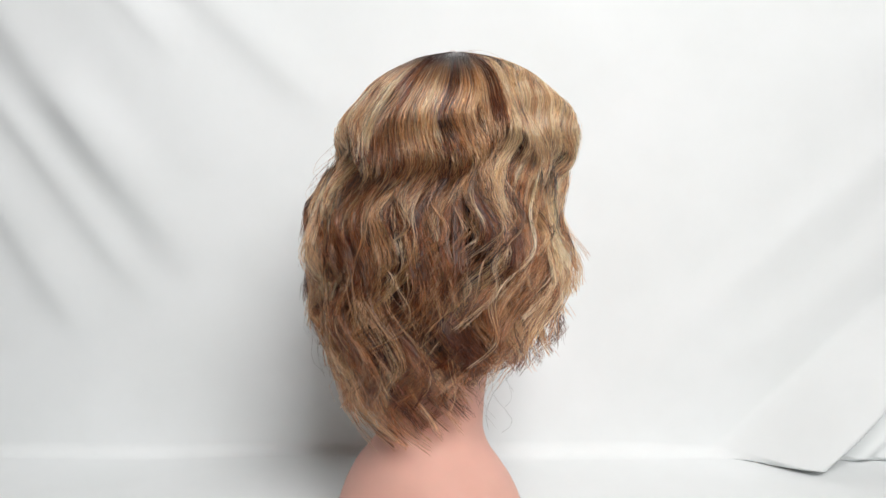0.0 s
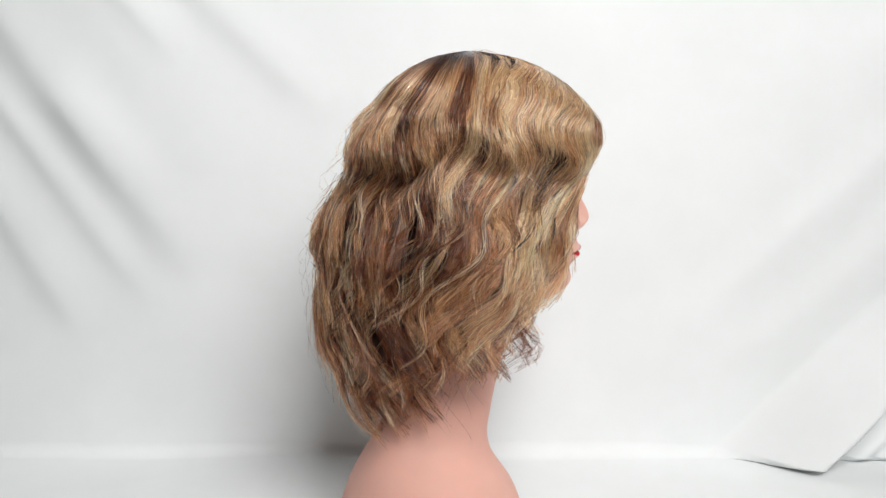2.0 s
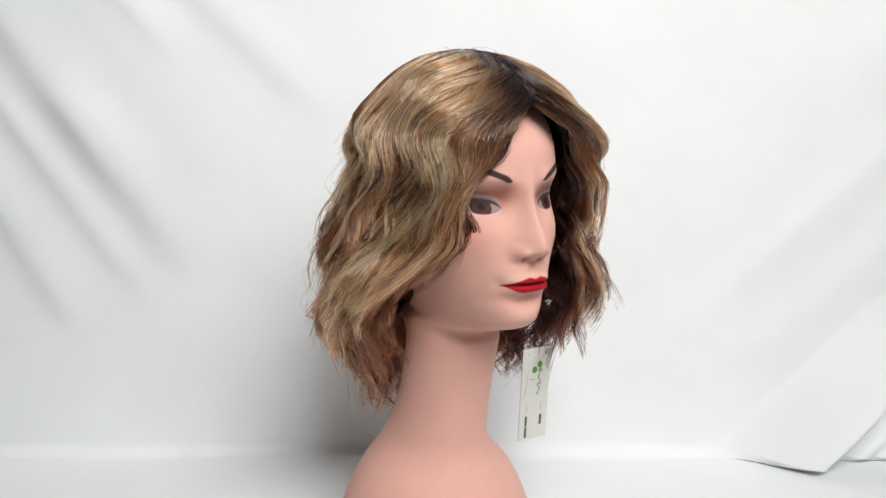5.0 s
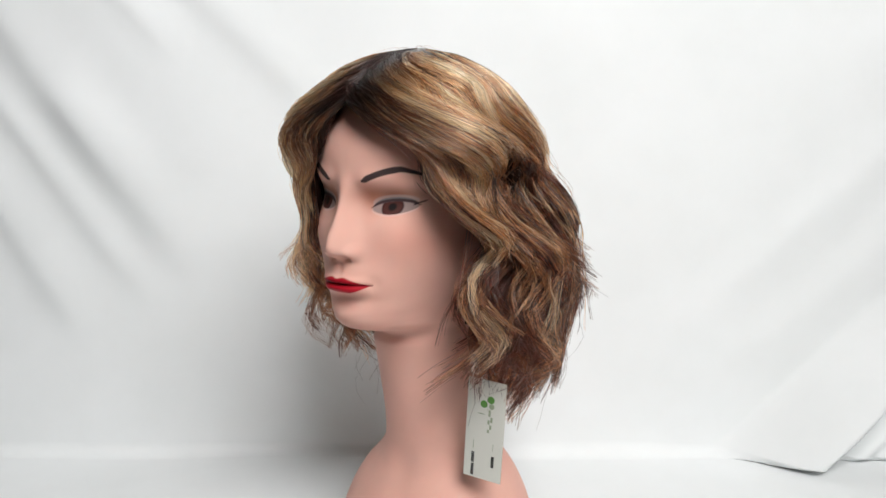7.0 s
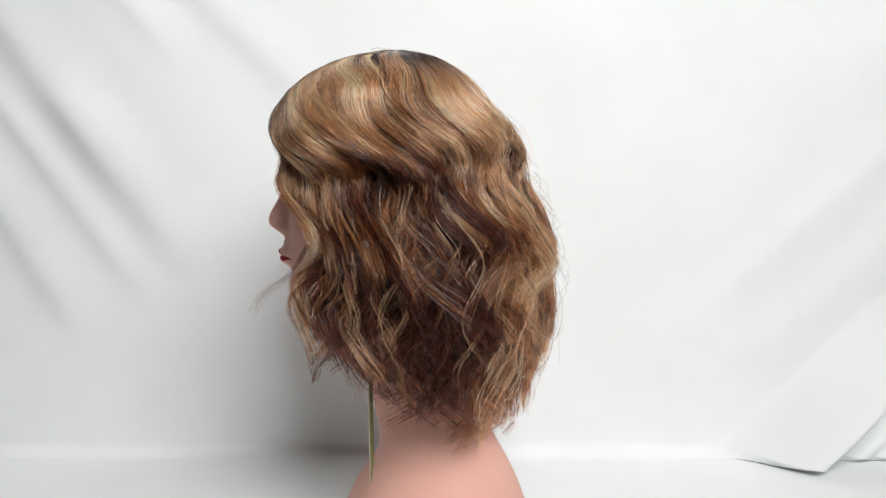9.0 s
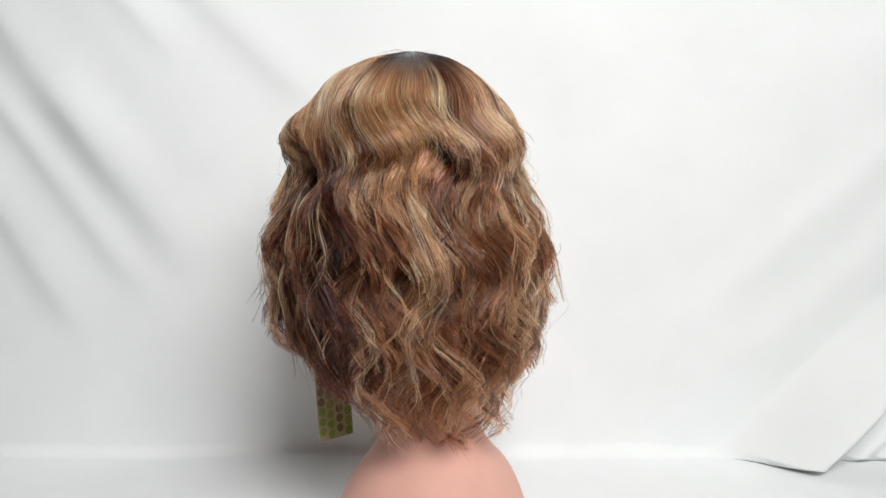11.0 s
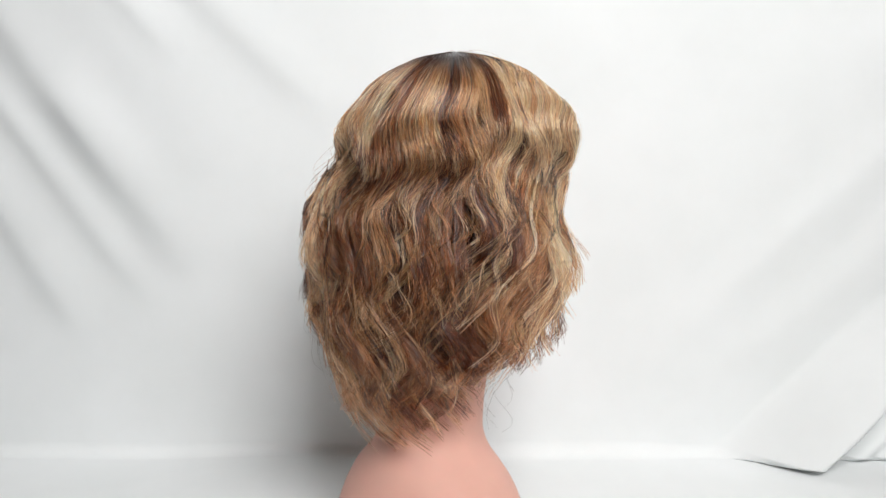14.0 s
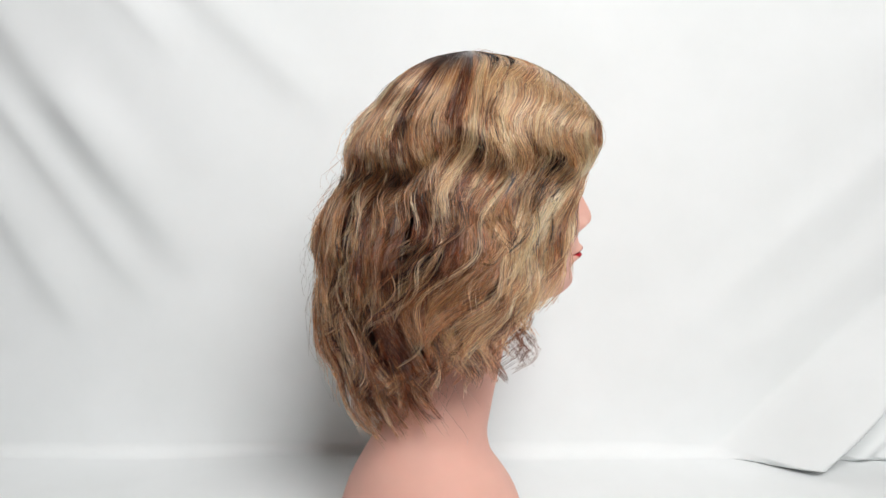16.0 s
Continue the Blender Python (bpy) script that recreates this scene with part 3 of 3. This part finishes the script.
def wig():
    root = tagged(new("wig"), "wavy shoulder-length wig, dark roots and honey-blonde highlights, on the mannequin head", "wig")
    # cap: the dense brown hair below the locks
    zz = np.concatenate([np.linspace(0.30, 0.48, 70), np.linspace(0.483, 0.5255, 40)])
    aa = np.linspace(0, 1, 240)
    Zg, U = np.meshgrid(zz, aa, indexing="ij")
    e0, e1 = face_edge(Zg, 1) + 9, face_edge(Zg, -1) + 9
    A = e0 + U * (360 - e0 - e1)
    Af = np.where(A <= 180, (A - e0 + 9) / (189 - e0) * 180, -(351 - e1 - A + 18) / (189 - e1) * 180)
    wv = 2 * math.pi * (0.458 - Zg) / 0.098 + drift(np.radians(Af))
    r = reach(A, Zg) * (0.93 - 0.19 * smoothstep(0.46, 0.33, Zg)) - 0.0140 * (1 - np.cos(wv) - 0.36 * np.sin(2 * wv)) * smoothstep(0.495, 0.45, Zg)
    r = r + 0.0012 * np.sin(A * 1.9) + 0.0008 * np.sin(A * 4.3 + 30 * Zg)
    P = np.stack([HC[0] + r * np.sin(np.radians(A)), HC[1] - r * np.cos(np.radians(A)), Zg - 0.003], -1)
    keep_off(P)
    col = np.empty(P.shape)
    col[:] = (0.026, 0.010, 0.007)
    ob = new("cap", grid_mesh("cap", P, CAP, False, col, "dye"))
    ob.parent = root
    tagged(ob, "dense dark brown under-hair")
    ob.modifiers.new("thick", "SOLIDIFY").thickness = 0.004

    def shade(dark):
        r = rng.random()
        if r < dark:
            return rng.uniform(0.0, 0.18)
        return rng.uniform(0.26, 0.50) if r < dark + (1 - dark) * 0.62 else rng.uniform(0.50, 0.68)

    def front_tone(a):
        if 18 < a < 85:
            return rng.uniform(0.50, 0.90) if rng.random() < 0.80 else rng.uniform(0.18, 0.38)
        # right side: golden, and paler still as lamp sheen is put into the tone
        if -110 < a < -18:
            return rng.uniform(0.48, 0.80) if rng.random() < 0.75 else rng.uniform(0.20, 0.40)
        return rng.uniform(0.46, 0.66) if rng.random() < 0.85 else rng.uniform(0.34, 0.44)

    def end_at(table, a, low, high):
        return float(curve_of(table, np.array(float(abs(a))))) + rng.uniform(low, high)

    jobs = []
    # long lower layer, middle layer, and the top layer that starts at the parting and the crown
    for i in range(108):
        a = -178 + 356 * (i + rng.uniform(-0.4, 0.4)) / 107
        jobs.append((a, 0.425 + rng.uniform(-0.02, 0.03), end_at([(0, 0.25), (40, 0.236), (80, 0.205), (120, 0.182), (180, 0.166)], a, -0.006, 0.035), 0.80 + rng.uniform(0, 0.14), 25, 2.6, shade(0.95), 1.2, 0.0))
    for i in range(48):
        a = (62 + 116 * rng.random()) * (1 if i % 2 else -1)
        jobs.append((a, 0.40 + rng.uniform(-0.02, 0.02), end_at([(60, 0.235), (120, 0.20), (180, 0.18)], a, 0.0, 0.04), rng.uniform(0.62, 0.78), 24, 2.6, shade(0.95), 1.0, 0.0))
    for i in range(92):
        a = -178 + 356 * (i + rng.uniform(-0.4, 0.4)) / 91
        jobs.append((a, 0.475 + rng.uniform(-0.02, 0.02), end_at([(0, 0.28), (40, 0.262), (80, 0.238), (120, 0.222), (180, 0.205)], a, -0.02, 0.05), 0.89 + rng.uniform(0, 0.08), 38, 3.0, shade(0.76), 1.15, 0.0))
    for i in range(124):
        a = -178.5 + 357 * (i + rng.uniform(-0.4, 0.4)) / 123
        am = abs(a)
        parted = float(1 - smoothstep(50, 125, am))
        z0 = 0.5266 - 0.037 * max(0.0, 1 - am / 112) * rng.uniform(0.15, 1.0) * parted ** 2
        low = end_at([(0, 0.30), (40, 0.275), (80, 0.27), (120, 0.26), (180, 0.25)], a, -0.045, 0.05)
        if i % 10 not in (0, 3, 6):
            low = rng.uniform(0.375, 0.42)
            tone = front_tone(a)
        else:
            tone = front_tone(a) if am < 80 else max(0.05, shade(0.70))
        jobs.append((a, z0, low, 0.945 + rng.uniform(0, 0.06), 66, 3.2, tone, 1.0, parted))
    for i in range(28):
        a = (4 + 44 * rng.random()) * (1 if i % 2 else -1)
        jobs.append((a, 0.5265 - 0.038 * rng.uniform(0.6, 1.02), end_at([(0, 0.34), (50, 0.32)], a, -0.06, 0.03), 0.975 + rng.uniform(0, 0.03), 60, 2.2, front_tone(a), 0.8, 1.0))
    for i in range(40):
        a = -176 + 352 * (i + rng.uniform(-0.4, 0.4)) / 39
        jobs.append((a, 0.5268, 0.44 + rng.uniform(-0.05, 0.01), 0.955 + rng.uniform(0, 0.015), 60, 6.0, rng.uniform(0.38, 0.62), 1.0, 0.0))
    for a, z0, z1, dp, cnt, sp, tone, curl, parted in jobs:
        if 15 < a < 105 and z0 < 0.5 and tone > 0.2 and rng.random() < 0.6:      # the left side is darker below, partly its shade put into the dye
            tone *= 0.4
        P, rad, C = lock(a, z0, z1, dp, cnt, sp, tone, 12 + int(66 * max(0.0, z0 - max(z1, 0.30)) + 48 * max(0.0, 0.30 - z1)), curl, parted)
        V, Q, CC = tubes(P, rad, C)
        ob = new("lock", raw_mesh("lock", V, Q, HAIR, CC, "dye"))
        ob.parent = root
        tagged(ob, kind="stuff")
    # curled wisps that lie over the rest
    for i in range(84):
        a = -177 + 354 * (i + rng.uniform(-0.5, 0.5)) / 83
        if abs(a) < 22:
            continue
        z1 = end_at([(0, 0.25), (40, 0.235), (80, 0.21), (120, 0.19), (180, 0.175)], a, -0.005, 0.12)
        P, rad, C = lock(a, rng.uniform(0.37, 0.45), z1, 0.92 + rng.uniform(0, 0.07), int(rng.integers(4, 10)), 1.3, rng.uniform(0.3, 0.9), 40, rng.uniform(0.4, 0.8), 0.0, True)
        V, Q, CC = tubes(P, rad, C)
        ob = new("wisp", raw_mesh("wisp", V, Q, HAIR, CC, "dye"))
        ob.parent = root
        tagged(ob, kind="stuff")
    # one lock that flicks forward beside the cheek
    n, k = 9, 22
    u = np.linspace(0, 1, k)[None, :]
    way = [(0.090, -0.082, 0.388), (0.100, -0.104, 0.352), (0.098, -0.124, 0.330), (0.101, -0.148, 0.302)]
    line = [sum(c * (1, 3, 3, 1)[q] * u ** q * (1 - u) ** (3 - q) for q, c in enumerate(axis)) for axis in zip(*way)]
    P = np.repeat(np.stack(line, -1), n, 0) + rng.normal(size=(n, 1, 3)) * 0.0022 * (1.1 - u[..., None]) + rng.normal(size=(n, 1, 3)) * 0.003 * u[..., None] ** 2
    P[:, :, 2] += 0.004 * np.sin(9 * u)
    V, Q, CC = tubes(P, np.full(n, 0.00019), dye(P, 0.1 + 0 * P[:, :, 0], 0.0, n, -90))
    ob = new("wisp", raw_mesh("wisp", V, Q, HAIR, CC, "dye"))
    ob.parent = root
    tagged(ob, "dark loose curl", kind="stuff")
    # stray fibres
    for side in (1, -1):
        n = 80
        P, run = sweep_path(rng.uniform(24, 178, n), side, np.where(rng.random(n) < 0.6, rng.uniform(0.33, 0.42, n), rng.uniform(0.42, 0.525, n)), rng.uniform(0.18, 0.32, n), rng.uniform(0.98, 1.05, n), 26, rng.uniform(0.3, 1.0, n), rng.uniform(0, 6.28, n), rng.uniform(0, 6.28, n), 0.0)
        u = np.linspace(0, 1, 26)[None, :, None]
        P = P + rng.normal(size=(n, 1, 3)) * 0.008 * u ** 2
        keep_off(P)
        V, Q, CC = tubes(P, np.full(n, 0.00017), dye(P, run, 0.32, n, 90))
        ob = new("stray_hair", raw_mesh("stray_hair", V, Q, HAIR, CC, "dye"))
        ob.parent = root
        tagged(ob, "loose single fibres", kind="stuff")
    # a few fibres stand off the crown
    n = 7
    u = np.linspace(0, 1, 18)[None, :]
    q = rng.uniform(0, 6.28, (n, 1))
    far, rise = rng.uniform(0.02, 0.05, (n, 1)), rng.uniform(0.001, 0.006, (n, 1))
    bend = q + 0.9 * u
    P = np.stack([HC[0] + (0.006 + far * u) * np.sin(bend), HC[1] - (0.006 + far * u) * np.cos(bend), 0.525 + rise * np.sin(3.1 * u) - 0.010 * u ** 2], -1)
    V, Q, CC = tubes(P, np.full(n, 0.00014), dye(P, 0.03 + 0 * P[:, :, 0], 0.2, n, 90))
    ob = new("stray_hair", raw_mesh("stray_hair", V, Q, HAIR, CC, "dye"))
    ob.parent = root
    tagged(ob, "loose single fibres", kind="stuff")
    return root


# ---- swing tag ----
def swing_tag():
    """Card in its own space: x across, z up from its lower edge, front towards -y."""
    root = tagged(new("swing_tag"), "pale card tag with green print hanging from the wig", "price tag")
    m = Matrix.Translation((0.0845, -0.050, 0.147)) @ Matrix.Rotation(radians(4), 4, "Z") @ Matrix.Rotation(radians(3.0), 4, "Y")

    def put(name, bm, mat, label=""):
        bmesh.ops.transform(bm, matrix=m, verts=bm.verts[:])
        return part(name, bm, mat, root, label)

    w, h = 0.0186, 0.094
    put("card", box_bm(-w, w, -0.0004, 0.0, 0.0, h, 0.00015), CARD)
    put("card_back", box_bm(-w, w, 0.00002, 0.0004, 0.0, h, 0.0001), CARD_BACK, "olive-green printed back")

    def disc(x, z, r, mat):
        bm = bmesh.new()
        bmesh.ops.create_cone(bm, cap_ends=True, segments=24, radius1=r, radius2=r, depth=0.0002)
        bmesh.ops.transform(bm, matrix=Matrix.Translation((x, -0.00052, z)) @ Matrix.Rotation(radians(90), 4, "X"), verts=bm.verts[:])
        put("printed_dot", bm, mat)

    disc(-0.002, 0.0715, 0.0034, GREEN_INK)
    disc(0.0045, 0.0765, 0.0034, GREEN_INK)
    disc(0.0055, 0.0705, 0.0026, GREY_INK)

    def bar(x0, x1, z0, z1, mat):
        put("printed_bar", box_bm(x0, x1, -0.00062, -0.00044, z0, z1), mat)

    # rows of ovals on the back
    for row in range(9):
        for colm in range(4):
            x, z = -0.0140 + 0.0093 * colm, 0.0055 + 0.0105 * row + 0.0045 * (colm % 2)
            if z > h - 0.004:
                continue
            bm = bmesh.new()
            bmesh.ops.create_cone(bm, cap_ends=True, segments=20, radius1=0.0036, radius2=0.0036, depth=0.0002)
            bmesh.ops.transform(bm, matrix=Matrix.Translation((x, 0.00052, z)) @ Matrix.Diagonal((1.0, 1.0, 1.28, 1.0)) @ Matrix.Rotation(radians(90), 4, "X"), verts=bm.verts[:])
            put("printed_oval", bm, OLIVE_INK if (colm + row // 3) % 3 == 1 else LEAF_INK)

    r = random.Random(3)
    for x, top, n in ((-0.0100, 0.0245, 13), (0.0095, 0.0240, 6)):
        z = top
        for i in range(n):
            l = r.uniform(0.00125, 0.0017)
            if not (n == 13 and i == 6):
                bar(x - 0.0014, x + 0.0014, z - l, z, INK)
                z -= l + 0.0003
            else:
                z -= 0.0012
    bar(-0.0102, -0.0098, 0.028, 0.036, GREY_INK)
    bar(0.0090, 0.0094, 0.029, 0.036, GREY_INK)
    for x, z0, z1 in ((0.004, 0.061, 0.067), (0.0062, 0.0555, 0.0605), (0.0035, 0.0535, 0.0575), (0.0055, 0.0490, 0.0530), (0.0035, 0.0455, 0.0485), (-0.0045, 0.0615, 0.0625)):
        bar(x - 0.0011, x + 0.0009, z0, z1, GREY_INK)
    bar(-0.0075, -0.0005, 0.0618, 0.0624, GREY_INK)
    cu = bmesh.new()
    pts = [Vector((0.002, -0.0006, h - 0.006)), Vector((0.001, -0.002, h + 0.004)), Vector((-0.003, 0.001, h + 0.018)), Vector((-0.002, 0.002, h + 0.034))]
    for p, q in zip(pts, pts[1:]):
        d = q - p
        mt = Matrix.Translation((p + q) / 2) @ d.to_track_quat("Z", "Y").to_matrix().to_4x4()
        bmesh.ops.create_cone(cu, cap_ends=True, segments=6, radius1=0.0003, radius2=0.0003, depth=d.length * 1.05, matrix=mt)
    put("thread", cu, THREAD, "dark thread")
    return root


HEAD = mannequin()
WIG = wig()
TAG = swing_tag()


def motions():
    rows = [(t, pose(0, 0, 0, 0, 0, a)) for t, a in TURN]
    walk(HEAD, rows)
    walk(WIG, rows)
    walk(TAG, rows)


motions()
